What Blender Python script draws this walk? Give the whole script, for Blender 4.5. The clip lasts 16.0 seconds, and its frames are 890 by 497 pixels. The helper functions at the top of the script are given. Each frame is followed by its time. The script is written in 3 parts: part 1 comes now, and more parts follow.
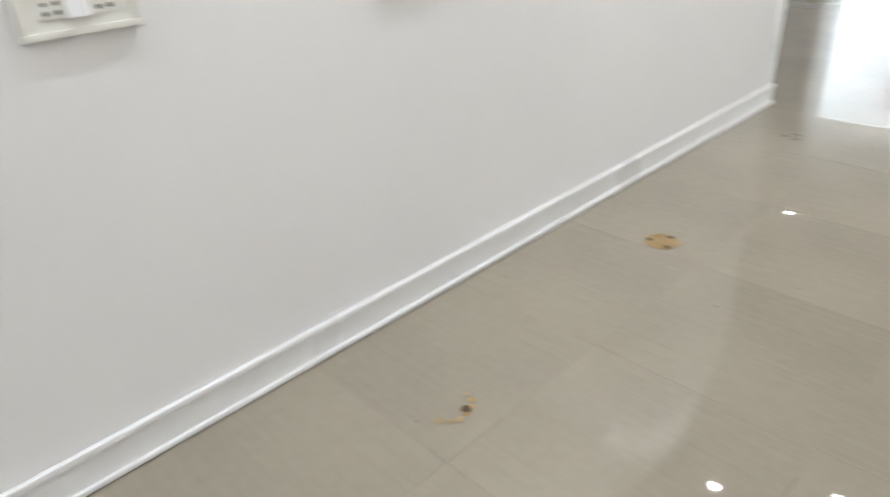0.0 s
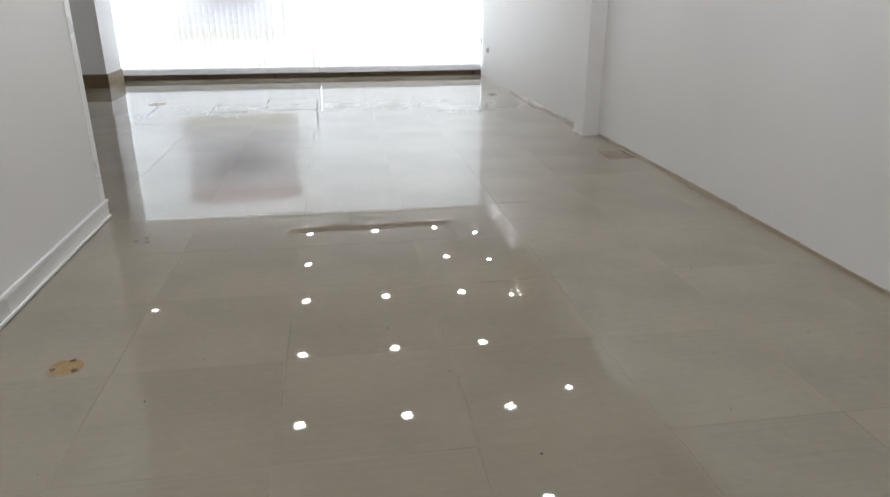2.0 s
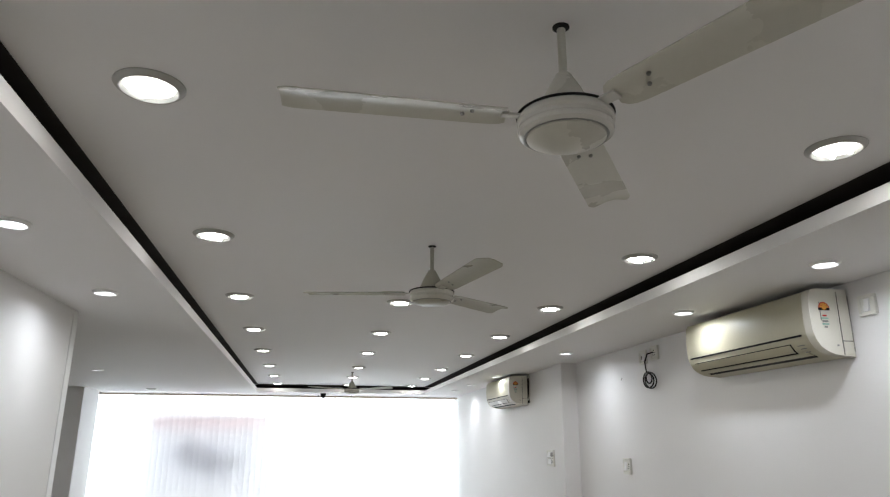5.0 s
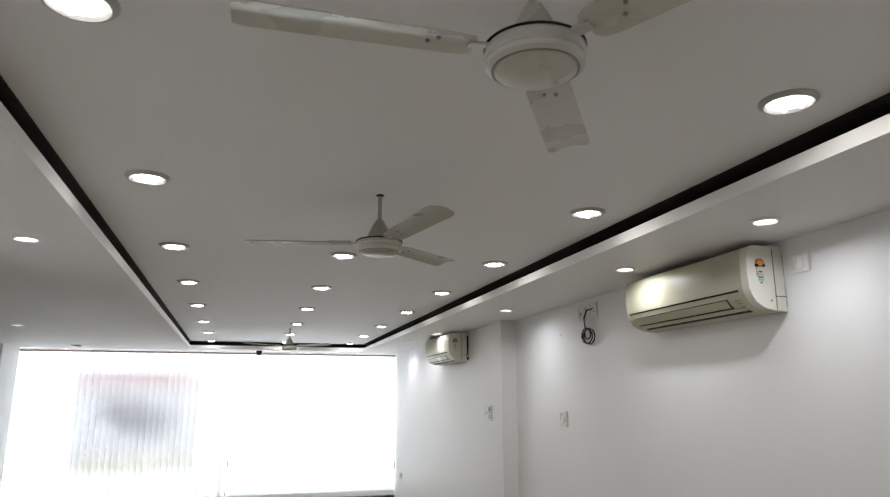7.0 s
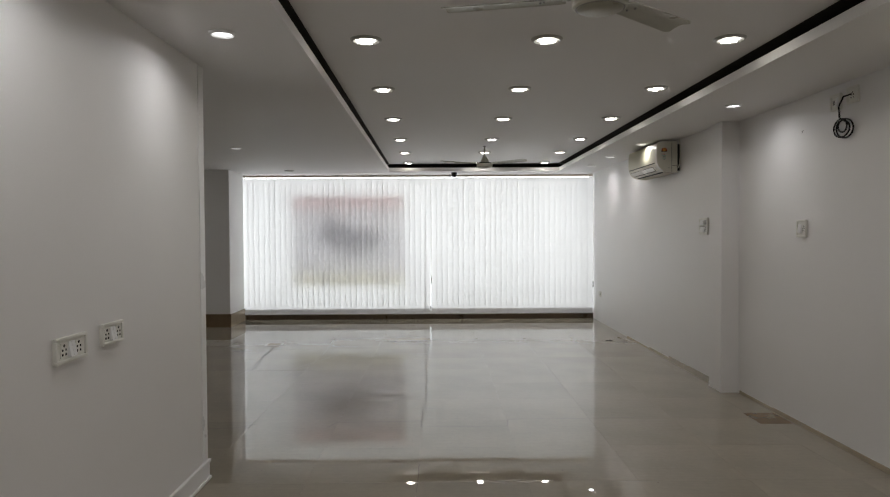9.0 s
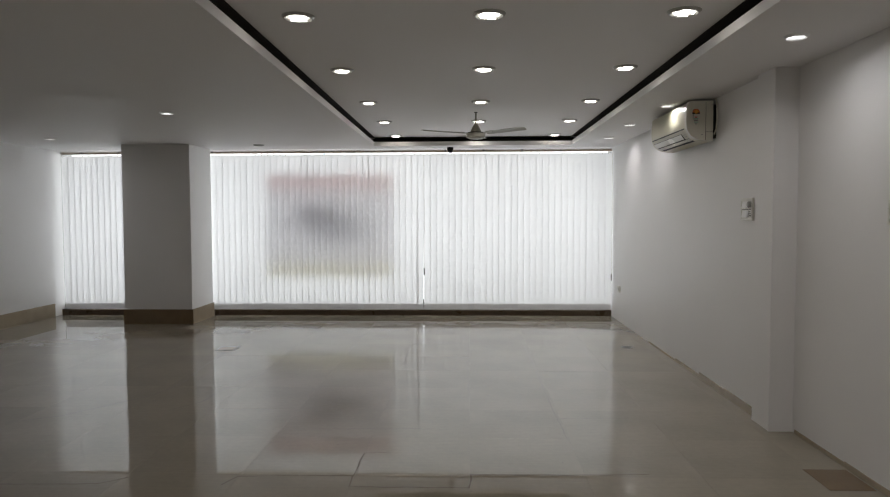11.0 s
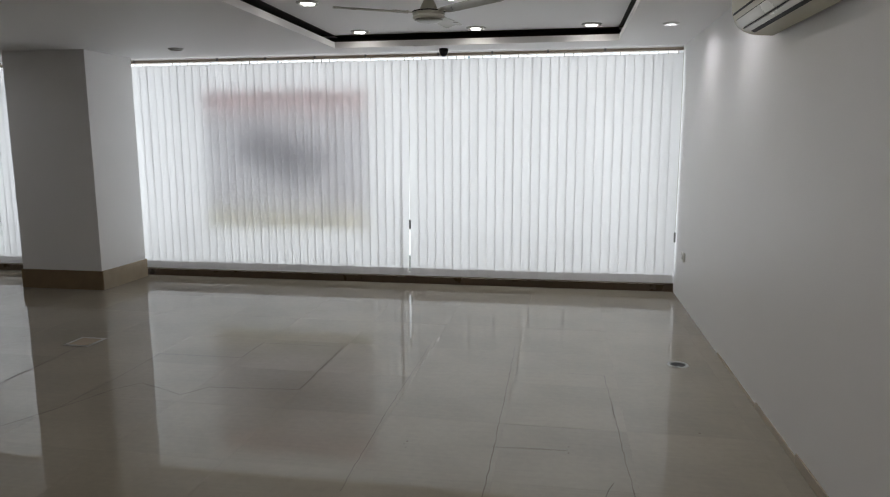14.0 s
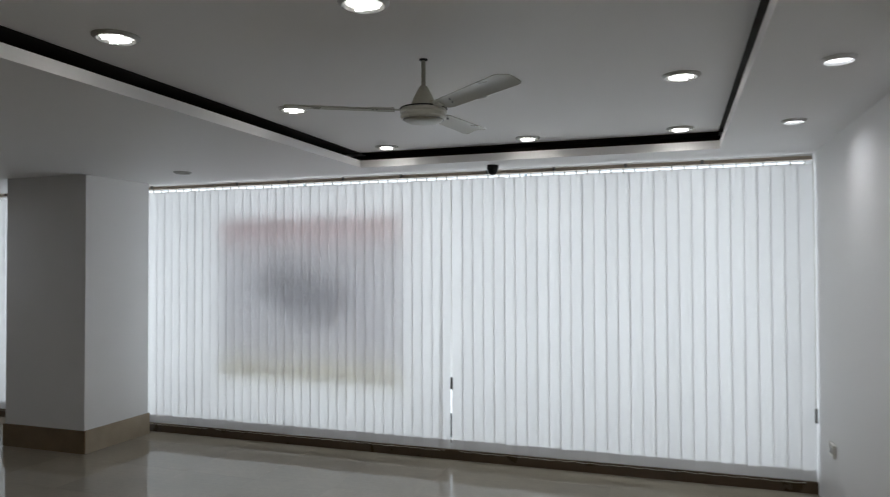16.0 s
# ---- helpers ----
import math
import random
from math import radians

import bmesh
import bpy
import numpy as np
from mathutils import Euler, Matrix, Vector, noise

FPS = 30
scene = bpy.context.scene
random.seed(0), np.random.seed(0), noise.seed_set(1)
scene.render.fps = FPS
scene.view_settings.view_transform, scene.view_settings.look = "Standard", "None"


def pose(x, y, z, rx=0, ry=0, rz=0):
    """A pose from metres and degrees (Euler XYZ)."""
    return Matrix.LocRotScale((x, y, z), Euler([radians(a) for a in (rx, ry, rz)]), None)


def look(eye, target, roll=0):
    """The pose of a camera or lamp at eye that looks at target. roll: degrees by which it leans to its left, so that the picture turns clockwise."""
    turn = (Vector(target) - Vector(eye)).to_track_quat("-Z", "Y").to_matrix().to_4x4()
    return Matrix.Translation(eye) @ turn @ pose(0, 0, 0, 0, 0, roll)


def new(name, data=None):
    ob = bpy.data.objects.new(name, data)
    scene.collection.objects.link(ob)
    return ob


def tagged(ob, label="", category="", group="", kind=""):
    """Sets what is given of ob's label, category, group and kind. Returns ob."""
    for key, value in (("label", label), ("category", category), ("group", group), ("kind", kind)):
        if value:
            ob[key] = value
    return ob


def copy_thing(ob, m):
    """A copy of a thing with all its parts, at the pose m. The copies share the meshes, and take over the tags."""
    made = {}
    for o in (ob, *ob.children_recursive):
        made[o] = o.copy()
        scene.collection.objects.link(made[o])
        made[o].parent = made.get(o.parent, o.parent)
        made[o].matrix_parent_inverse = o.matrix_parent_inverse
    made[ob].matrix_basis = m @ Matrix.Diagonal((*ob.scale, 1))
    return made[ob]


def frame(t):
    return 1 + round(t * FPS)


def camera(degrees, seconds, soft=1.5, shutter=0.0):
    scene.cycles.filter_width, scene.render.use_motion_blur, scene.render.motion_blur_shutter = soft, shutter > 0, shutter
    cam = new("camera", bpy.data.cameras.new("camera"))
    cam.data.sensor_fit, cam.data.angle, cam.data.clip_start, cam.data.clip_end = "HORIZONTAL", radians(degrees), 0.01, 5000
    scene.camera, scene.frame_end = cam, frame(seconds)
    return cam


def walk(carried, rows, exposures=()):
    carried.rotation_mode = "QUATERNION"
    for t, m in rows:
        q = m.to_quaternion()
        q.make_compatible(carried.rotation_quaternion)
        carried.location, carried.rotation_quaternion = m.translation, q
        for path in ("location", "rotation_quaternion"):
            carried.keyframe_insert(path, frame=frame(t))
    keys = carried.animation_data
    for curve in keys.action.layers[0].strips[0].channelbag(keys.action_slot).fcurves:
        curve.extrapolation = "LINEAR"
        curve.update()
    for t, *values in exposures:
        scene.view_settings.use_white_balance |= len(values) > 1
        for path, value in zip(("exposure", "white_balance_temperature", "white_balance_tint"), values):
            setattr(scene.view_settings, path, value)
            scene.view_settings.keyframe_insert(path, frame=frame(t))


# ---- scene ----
cam = camera(66.4, 16.0, soft=1.1, shutter=0.3)
PATH = [
    (0, (0.327, 0.488, 1.282), (-0.959, 1.689, 0.332), -3.6),
    (0.5, (0.348, 0.422, 1.321), (-0.21, 2.072, 0.338), -1.3),
    (1, (0.352, 0.225, 1.332), (0.184, 2.002, 0.429), -0.2),
    (1.5, (0.355, 0.21, 1.334), (0.345, 2.028, 0.499), -0.5),
    (2, (0.315, 0.19, 1.372), (0.598, 2.038, 0.66), -0.0),
    (2.5, (0.297, 0.146, 1.483), (0.625, 2.061, 1.005), 0.0),
    (3, (0.273, 0.059, 1.515), (0.608, 2.023, 1.337), 0.1),
    (3.5, (0.254, 0.066, 1.609), (0.551, 2.035, 1.795), 0.1),
    (4, (0.246, 0.066, 1.658), (0.501, 1.971, 2.21), 0.2),
    (6.5, (0.32, 0.163, 1.652), (0.869, 2.02, 2.148), 0.1),
    (7, (0.24, 0.178, 1.625), (0.78, 2.053, 2.062), -0.1),
    (7.5, (0.164, 0.217, 1.608), (0.393, 2.174, 1.948), -0.1),
    (8, (0.125, 0.251, 1.553), (0.27, 2.234, 1.767), 0.0),
    (8.5, (0.129, 0.361, 1.471), (0.235, 2.358, 1.485), -0.0),
    (9, (0.191, 0.622, 1.462), (0.204, 2.621, 1.412), -0.3),
    (9.2, (0.217, 0.718, 1.446), (0.206, 2.717, 1.39), -0.2),
    (11.5, (0.829, 2.577, 1.465), (0.745, 4.573, 1.364), -0.2),
    (12, (0.948, 3.061, 1.419), (0.848, 5.055, 1.29), -0.2),
    (12.5, (1.11, 3.52, 1.415), (0.989, 5.499, 1.156), -0.3),
    (13, (1.29, 3.973, 1.423), (1.042, 5.935, 1.126), -0.3),
    (13.5, (1.423, 4.448, 1.463), (1.12, 6.401, 1.155), -0.3),
    (14, (1.63, 4.931, 1.524), (1.29, 6.877, 1.211), -0.2),
    (14.5, (1.692, 5.432, 1.597), (1.342, 7.395, 1.437), -0.1),
    (15, (1.789, 5.839, 1.61), (1.447, 7.809, 1.597), -0.2),
    (15.5, (1.863, 6.195, 1.614), (1.416, 8.145, 1.64), -0.2),
    (16, (1.809, 6.544, 1.657), (1.165, 8.437, 1.696), -0.2),
]
EXPOSURES = [(0, 1.68, 6250, 8), (0.5, 1.5, 6300, 8.5), (1.5, 1.1, 6350, 10), (2, 0.86, 6300, 10), (2.5, 0.22, 6250, 10), (3.5, 0.02, 6250, 10), (4, 0.52, 6300, 8.5), (6.5, 0.8, 6350, 9.5), (7.0, 0.68, 6400, 9.5),
             (7.5, 0.18, 6400, 9.5), (8, 0.0, 6500, 9.5), (9, -0.16, 6800, 11), (11.5, -0.27, 6750, 11.5), (13, -0.34, 6650, 11.5), (14.5, -0.4, 6500, 10.5), (16, -0.53, 6350, 9.5)]
walk(cam, [(t, look(eye, target, roll)) for t, eye, target, roll in PATH], EXPOSURES)

# ---- world and daylight ----
DAYLIGHT, SPOT_POWER, TRAY_POWER, BULB = 210.0, 2.25, 1.25, 4.5
world = bpy.data.worlds.new("world")
scene.world = world
world.use_nodes = True
wn = world.node_tree
sky = wn.nodes.new("ShaderNodeTexSky")
sky.sky_type, sky.sun_disc = "NISHITA", False
sky.sun_elevation, sky.sun_rotation = radians(50), radians(200)
wn.links.new(sky.outputs[0], wn.nodes["Background"].inputs[0])
wn.nodes["Background"].inputs[1].default_value = 0.08

sun_data = bpy.data.lights.new("sun", "SUN")
sun_data.energy, sun_data.angle, sun_data.color = 1.0, radians(10), (1, 0.97, 0.92)
sun = new("sun", sun_data)
sun.matrix_world = look((0, 0, 30), (-6, 12, 0))

window_light = bpy.data.lights.new("window_daylight", "AREA")
window_light.shape, window_light.size, window_light.size_y = "RECTANGLE", 10.0, 2.6
window_light.energy, window_light.color = DAYLIGHT, (0.90, 0.96, 1.0)
new("window_daylight", window_light).matrix_world = look((-1.3, 13.3, 1.38), (-1.3, 0, 1.38))


# ---- materials ----
def material(name, colour, rough=0.5, metal=0.0, vary=0.06, scale=4.0, fine=60.0, bump=0.0, spec=0.5, piece=0.0, coat=0.0, streak=0.0):
    """A surface with coarse and fine colour variation, a little uneven gloss and fine relief."""
    m = bpy.data.materials.new(name)
    m.use_nodes = True
    nt = m.node_tree
    n, l = nt.nodes, nt.links
    b = n["Principled BSDF"]
    b.inputs["Metallic"].default_value = metal
    b.inputs["Specular IOR Level"].default_value = spec
    b.inputs["Coat Weight"].default_value = coat
    co = n.new("ShaderNodeTexCoord")
    big, small = n.new("ShaderNodeTexNoise"), n.new("ShaderNodeTexNoise")
    big.inputs["Scale"].default_value, small.inputs["Scale"].default_value = scale, fine
    big.inputs["Detail"].default_value, small.inputs["Detail"].default_value = 5, 3
    for t in (big, small):
        l.new(co.outputs["Object"], t.inputs["Vector"])
    add = n.new("ShaderNodeMath")
    add.operation = "ADD"
    l.new(big.outputs[0], add.inputs[0])
    half = n.new("ShaderNodeMath")
    half.operation, half.inputs[1].default_value = "MULTIPLY", 0.35
    l.new(small.outputs[0], half.inputs[0])
    l.new(half.outputs[0], add.inputs[1])
    last = add
    if piece:
        info, mul, plus = n.new("ShaderNodeObjectInfo"), n.new("ShaderNodeMath"), n.new("ShaderNodeMath")
        mul.operation, mul.inputs[1].default_value, plus.operation = "MULTIPLY_ADD", piece, "ADD"
        mul.inputs[2].default_value = -piece / 2
        l.new(info.outputs["Random"], mul.inputs[0])
        l.new(mul.outputs[0], plus.inputs[0])
        l.new(add.outputs[0], plus.inputs[1])
        last = plus
    if streak:
        stretch, lines, gain, more = n.new("ShaderNodeMapping"), n.new("ShaderNodeTexNoise"), n.new("ShaderNodeMath"), n.new("ShaderNodeMath")
        stretch.inputs["Scale"].default_value = (1.6, 46.0, 1.0)
        stretch.inputs["Rotation"].default_value = (0, 0, radians(3))
        lines.inputs["Scale"].default_value, lines.inputs["Detail"].default_value = 1.4, 4
        l.new(co.outputs["Object"], stretch.inputs[0])
        l.new(stretch.outputs[0], lines.inputs["Vector"])
        gain.operation, gain.inputs[1].default_value, gain.inputs[2].default_value = "MULTIPLY_ADD", streak, -streak / 2
        l.new(lines.outputs[0], gain.inputs[0])
        more.operation = "ADD"
        l.new(gain.outputs[0], more.inputs[0])
        l.new(last.outputs[0], more.inputs[1])
        last = more
    ramp = n.new("ShaderNodeMapRange")
    ramp.inputs["From Min"].default_value, ramp.inputs["From Max"].default_value = 0.35, 1.0
    ramp.inputs["To Min"].default_value, ramp.inputs["To Max"].default_value = 1 - vary, 1 + vary
    l.new(last.outputs[0], ramp.inputs[0])
    mix = n.new("ShaderNodeVectorMath")
    mix.operation = "SCALE"
    mix.inputs[0].default_value = colour
    l.new(ramp.outputs[0], mix.inputs["Scale"])
    l.new(mix.outputs[0], b.inputs["Base Color"])
    rr = n.new("ShaderNodeMapRange")
    rr.inputs["From Min"].default_value, rr.inputs["From Max"].default_value = 0.3, 0.7
    rr.inputs["To Min"].default_value, rr.inputs["To Max"].default_value = rough * 0.85, min(1, rough * 1.15)
    l.new(big.outputs[0], rr.inputs[0])
    l.new(rr.outputs[0], b.inputs["Roughness"])
    if bump:
        bp = n.new("ShaderNodeBump")
        bp.inputs["Strength"].default_value, bp.inputs["Distance"].default_value = bump, 0.002
        l.new(small.outputs[0], bp.inputs["Height"])
        l.new(bp.outputs[0], b.inputs["Normal"])
    return m


def glow(name, colour, strength):
    m = bpy.data.materials.new(name)
    m.use_nodes = True
    b = m.node_tree.nodes["Principled BSDF"]
    b.inputs["Base Color"].default_value = (0.9, 0.9, 0.88, 1)
    b.inputs["Emission Color"].default_value = (*colour, 1)
    b.inputs["Emission Strength"].default_value = strength
    return m


def cloth(name, colour, through_share, weave=900.0):
    """Woven fabric that lets a part of the light through."""
    m = bpy.data.materials.new(name)
    m.use_nodes = True
    nt = m.node_tree
    n, l = nt.nodes, nt.links
    n.remove(n["Principled BSDF"])
    out = n["Material Output"]
    d, t, mx = n.new("ShaderNodeBsdfDiffuse"), n.new("ShaderNodeBsdfTranslucent"), n.new("ShaderNodeMixShader")
    co, nz, info = n.new("ShaderNodeTexCoord"), n.new("ShaderNodeTexNoise"), n.new("ShaderNodeObjectInfo")
    nz.inputs["Scale"].default_value, nz.inputs["Detail"].default_value = 3.0, 6
    l.new(co.outputs["Object"], nz.inputs["Vector"])
    add, r, sc = n.new("ShaderNodeMath"), n.new("ShaderNodeMapRange"), n.new("ShaderNodeVectorMath")
    add.operation = "ADD"
    l.new(nz.outputs[0], add.inputs[0])
    l.new(info.outputs["Random"], add.inputs[1])
    r.inputs["From Max"].default_value, r.inputs["To Min"].default_value, r.inputs["To Max"].default_value = 1.6, 0.94, 1.03
    l.new(add.outputs[0], r.inputs[0])
    sc.operation, sc.inputs[0].default_value = "SCALE", colour
    l.new(r.outputs[0], sc.inputs["Scale"])
    l.new(sc.outputs[0], d.inputs[0])
    l.new(sc.outputs[0], t.inputs[0])
    mx.inputs[0].default_value = through_share
    l.new(d.outputs[0], mx.inputs[1])
    l.new(t.outputs[0], mx.inputs[2])
    l.new(mx.outputs[0], out.inputs[0])
    return m


WALL = material("white wall paint", (0.79, 0.78, 0.775), 0.5, vary=0.04, scale=0.9, fine=140, bump=0.05)
SOFFIT = material("white ceiling paint", (0.78, 0.77, 0.77), 0.6, vary=0.02, scale=1.0, fine=120, bump=0.04)
GLOSSWHITE = material("glossy white paint", (0.80, 0.80, 0.80), 0.3, vary=0.03, scale=3, fine=80, bump=0.05)
# shade inside the cove slot, put into a near-black colour
COVESHADE = material("dark cove shade", (0.020, 0.014, 0.012), 0.9, vary=0.2)
TILE = material("polished beige tile", (0.300, 0.265, 0.209), 0.006, vary=0.12, scale=1.6, fine=28, piece=0.12, spec=0.6, streak=0.4)
GROUT = material("grey beige grout", (0.24, 0.205, 0.15), 0.6, vary=0.15)
STONE = material("brown tile and shaded skirting stone", (0.19, 0.13, 0.072), 0.18, vary=0.14, scale=6, fine=50, piece=0.3)
PALESTONE = material("beige stone skirting", (0.40, 0.335, 0.25), 0.2, vary=0.12, scale=6, fine=50, piece=0.25)
CREAM = material("aged cream plastic", (0.47, 0.445, 0.325), 0.4, vary=0.06, scale=3, fine=90)
CREAMWHITE = material("off white plastic", (0.70, 0.68, 0.60), 0.25, vary=0.04, scale=5, fine=90)
BLACKSLOT = material("black plastic", (0.01, 0.01, 0.01), 0.6, vary=0.2, spec=0.25)
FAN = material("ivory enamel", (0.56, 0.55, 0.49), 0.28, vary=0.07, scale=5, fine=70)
# darker tone for the two farther fans
FANDARKER = material("darker ivory enamel", (0.36, 0.35, 0.29), 0.3, vary=0.10, scale=5, fine=70)
SILL = material("dark brown stone", (0.075, 0.048, 0.026), 0.3, vary=0.2, scale=6, fine=50)
FANWHITE = material("white enamel", (0.62, 0.61, 0.57), 0.22, vary=0.05, scale=6, fine=70)
PLATE = material("white switch plastic", (0.74, 0.73, 0.68), 0.3, vary=0.04, scale=9, fine=90)
GREY = material("grey plastic", (0.24, 0.24, 0.23), 0.5, vary=0.1)
RIM = material("brushed nickel rim", (0.42, 0.42, 0.40), 0.35, metal=0.3, vary=0.08, fine=150)
STEEL = material("dull steel", (0.40, 0.38, 0.35), 0.35, metal=0.9, vary=0.15)
RAIL = material("beige aluminium rail", (0.50, 0.42, 0.33), 0.4, vary=0.08)
RUST = material("rust stain", (0.075, 0.045, 0.02), 0.5, vary=0.5, scale=60, fine=300)
GLUE = material("old glue stain", (0.33, 0.22, 0.095), 0.35, vary=0.3, scale=25, fine=180)
RED = material("red print", (0.55, 0.04, 0.03), 0.4, vary=0.05)
ORANGE = material("orange print", (0.75, 0.35, 0.06), 0.4, vary=0.05)
TEAL = material("green print", (0.30, 0.50, 0.42), 0.4, vary=0.05)
OUTSIDE = material("grey paving", (0.30, 0.29, 0.27), 0.8, vary=0.15, bump=0.3)
BULBWHITE = glow("lit frosted lens", (1.0, 0.97, 0.92), 1.15)
TUBEWHITE = glow("lit lamp tube", (1.0, 0.98, 0.94), 7.0)
SPOTWHITE = glow("lit led lens", (0.95, 0.97, 1.0), BULB)
UNLIT = material("unlit frosted lens", (0.55, 0.55, 0.54), 0.4)
BLIND = cloth("white blind fabric", (0.90, 0.90, 0.90), 0.42)
HEM = cloth("weighted blind hem", (0.66, 0.65, 0.66), 0.25)
glass = bpy.data.materials.new("window glass")
glass.use_nodes = True
gb = glass.node_tree.nodes["Principled BSDF"]
gb.inputs["Transmission Weight"].default_value, gb.inputs["Roughness"].default_value, gb.inputs["IOR"].default_value = 1.0, 0.0, 1.45

# ---- mesh helpers ----


def add_box(bm, x0, x1, y0, y1, z0, z1, bevel=0.0):
    made = bmesh.ops.create_cube(bm, size=1.0, matrix=Matrix.Translation(((x0 + x1) / 2, (y0 + y1) / 2, (z0 + z1) / 2)) @ Matrix.Diagonal((x1 - x0, y1 - y0, z1 - z0, 1)))
    if bevel:
        edges = list({e for v in made["verts"] for e in v.link_edges})
        bmesh.ops.bevel(bm, geom=edges, offset=bevel, segments=2, affect="EDGES", profile=0.6)
    return bm


def box(x0, x1, y0, y1, z0, z1, bevel=0.0):
    return add_box(bmesh.new(), x0, x1, y0, y1, z0, z1, bevel)


def lathe(profile, seg=32):
    """Turns (radius, height) pairs round the z axis."""
    bm = bmesh.new()
    rings = []
    for r, z in profile:
        rings.append([bm.verts.new((r * math.cos(a), r * math.sin(a), z)) for a in (2 * math.pi * k / seg for k in range(seg))] if r > 1e-6 else [bm.verts.new((0, 0, z))])
    for a, b in zip(rings, rings[1:]):
        for k in range(seg):
            j = (k + 1) % seg
            if len(a) == 1:
                bm.faces.new((a[0], b[k], b[j]))
            elif len(b) == 1:
                bm.faces.new((a[k], a[j], b[0]))
            else:
                bm.faces.new((a[k], a[j], b[j], b[k]))
    bmesh.ops.recalc_face_normals(bm, faces=bm.faces)
    return bm


def tube(points, r, seg=8):
    """A round rod along a line of points."""
    bm = bmesh.new()
    pts = [Vector(p) for p in points]
    rings = []
    for i, p in enumerate(pts):
        d = (pts[min(i + 1, len(pts) - 1)] - pts[max(i - 1, 0)]).normalized()
        u = d.orthogonal().normalized() if not rings else (u - d * u.dot(d)).normalized()
        w = d.cross(u)
        rings.append([bm.verts.new(p + r * (math.cos(a) * u + math.sin(a) * w)) for a in (2 * math.pi * k / seg for k in range(seg))])
    for a, b in zip(rings, rings[1:]):
        for k in range(seg):
            bm.faces.new((a[k], a[(k + 1) % seg], b[(k + 1) % seg], b[k]))
    bm.faces.new(rings[0][::-1])
    bm.faces.new(rings[-1])
    bmesh.ops.recalc_face_normals(bm, faces=bm.faces)
    return bm


def mesh_of(name, bm, mat, smooth=False):
    me = bpy.data.meshes.new(name)
    bm.to_mesh(me)
    bm.free()
    me.materials.append(mat)
    if smooth:
        me.polygons.foreach_set("use_smooth", [True] * len(me.polygons))
        me.set_sharp_from_angle(angle=radians(38))
    return me


def part(name, bm, mat, parent=None, label="", smooth=False):
    ob = new(name, mesh_of(name, bm, mat, smooth))
    if parent is not None:
        ob.parent = parent
    return tagged(ob, label)


def thing(name, label, category, group="", at=None):
    ob = tagged(new(name), label, category, group)
    if at is not None:
        ob.matrix_basis = at
    return ob


def structure(name, bm, mat, label, category, smooth=False):
    return tagged(part(name, bm, mat, None, "", smooth), label, category, "", "structure")


# ---- the room in numbers ----
SOFFIT_Z, LIP_TOP, CEILING_Z = 2.43, 2.488, 2.55
TRAY_X0, TRAY_X1, TRAY_Y0, TRAY_Y1 = -0.64, 2.10, -1.7, 11.58
NEAR_X, FAR_X, PIER_Y0, PIER_Y1, PIER_X = 2.865, 2.748, 6.69, 6.97, 2.705
PART_X, PART_END = -1.20, 4.63
WEST_X, BACK_Y, WINDOW_Y = -5.39, -2.2, 12.05
PILLAR = (-4.00, -3.07, 11.15, 11.90)

# ---- floor, walls, ceiling ----
floor = structure("floor", box(WEST_X - 0.2, 3.1, BACK_Y - 0.2, 12.35, -0.16, -0.0009), GROUT, "polished beige floor tiles with thin grout joints", "floor")
structure("ground", box(-400, 400, 12.36, 800, -0.4, -0.2), OUTSIDE, "grey paved ground outside the window", "ground")
structure("wall_east", box(NEAR_X, NEAR_X + 0.2, BACK_Y, PIER_Y0, -0.01, 2.7), WALL, "smooth white painted plaster wall", "wall")
structure("wall_east_far", box(FAR_X, NEAR_X + 0.2, PIER_Y1, 12.35, -0.01, 2.7), WALL, "smooth white painted plaster wall", "wall")
structure("wall_east_pier", box(PIER_X, NEAR_X + 0.2, PIER_Y0, PIER_Y1, -0.01, 2.7, 0.006), WALL, "shallow white painted pier in the wall", "wall")
# unseen wall, added to close the room behind the camera for its light
structure("wall_back_unseen", box(PART_X - 0.12, NEAR_X + 0.2, BACK_Y - 0.2, BACK_Y, -0.01, 2.7), WALL, "plain white painted wall", "wall")
structure("wall_partition", box(PART_X - 0.12, PART_X, BACK_Y, PART_END, -0.01, SOFFIT_Z), WALL, "white painted partition wall with a free end", "wall")
# unseen wall, added to close the side room behind the partition
structure("wall_side_unseen", box(WEST_X, PART_X - 0.12, PART_END - 0.2, PART_END - 0.08, -0.01, SOFFIT_Z), WALL, "plain white painted wall", "wall")
structure("wall_west", box(WEST_X - 0.2, WEST_X, PART_END - 0.2, 12.35, -0.01, 2.7), WALL, "plain white painted wall", "wall")

win = bmesh.new()
add_box(win, WEST_X, FAR_X, WINDOW_Y, WINDOW_Y + 0.2, -0.01, 0.12)
add_box(win, WEST_X, FAR_X, WINDOW_Y, WINDOW_Y + 0.2, 2.40, 2.7)
structure("wall_window", win, WALL, "window wall with a full-width opening", "wall")
structure("trim_sill", box(WEST_X, FAR_X, 11.985, 12.003, -0.01, 0.085, 0.004), SILL, "low dark brown stone sill under the blinds", "sill")

window_1 = tagged(new("window_1"), "full-width glazed window behind white blinds", "window", "", "structure")
fr = bmesh.new()
for z0, z1 in ((0.12, 0.15), (2.388, 2.40)):
    add_box(fr, WEST_X, FAR_X, 12.052, 12.09, z0, z1, 0.004)
part("window_frame", fr, STEEL, window_1)
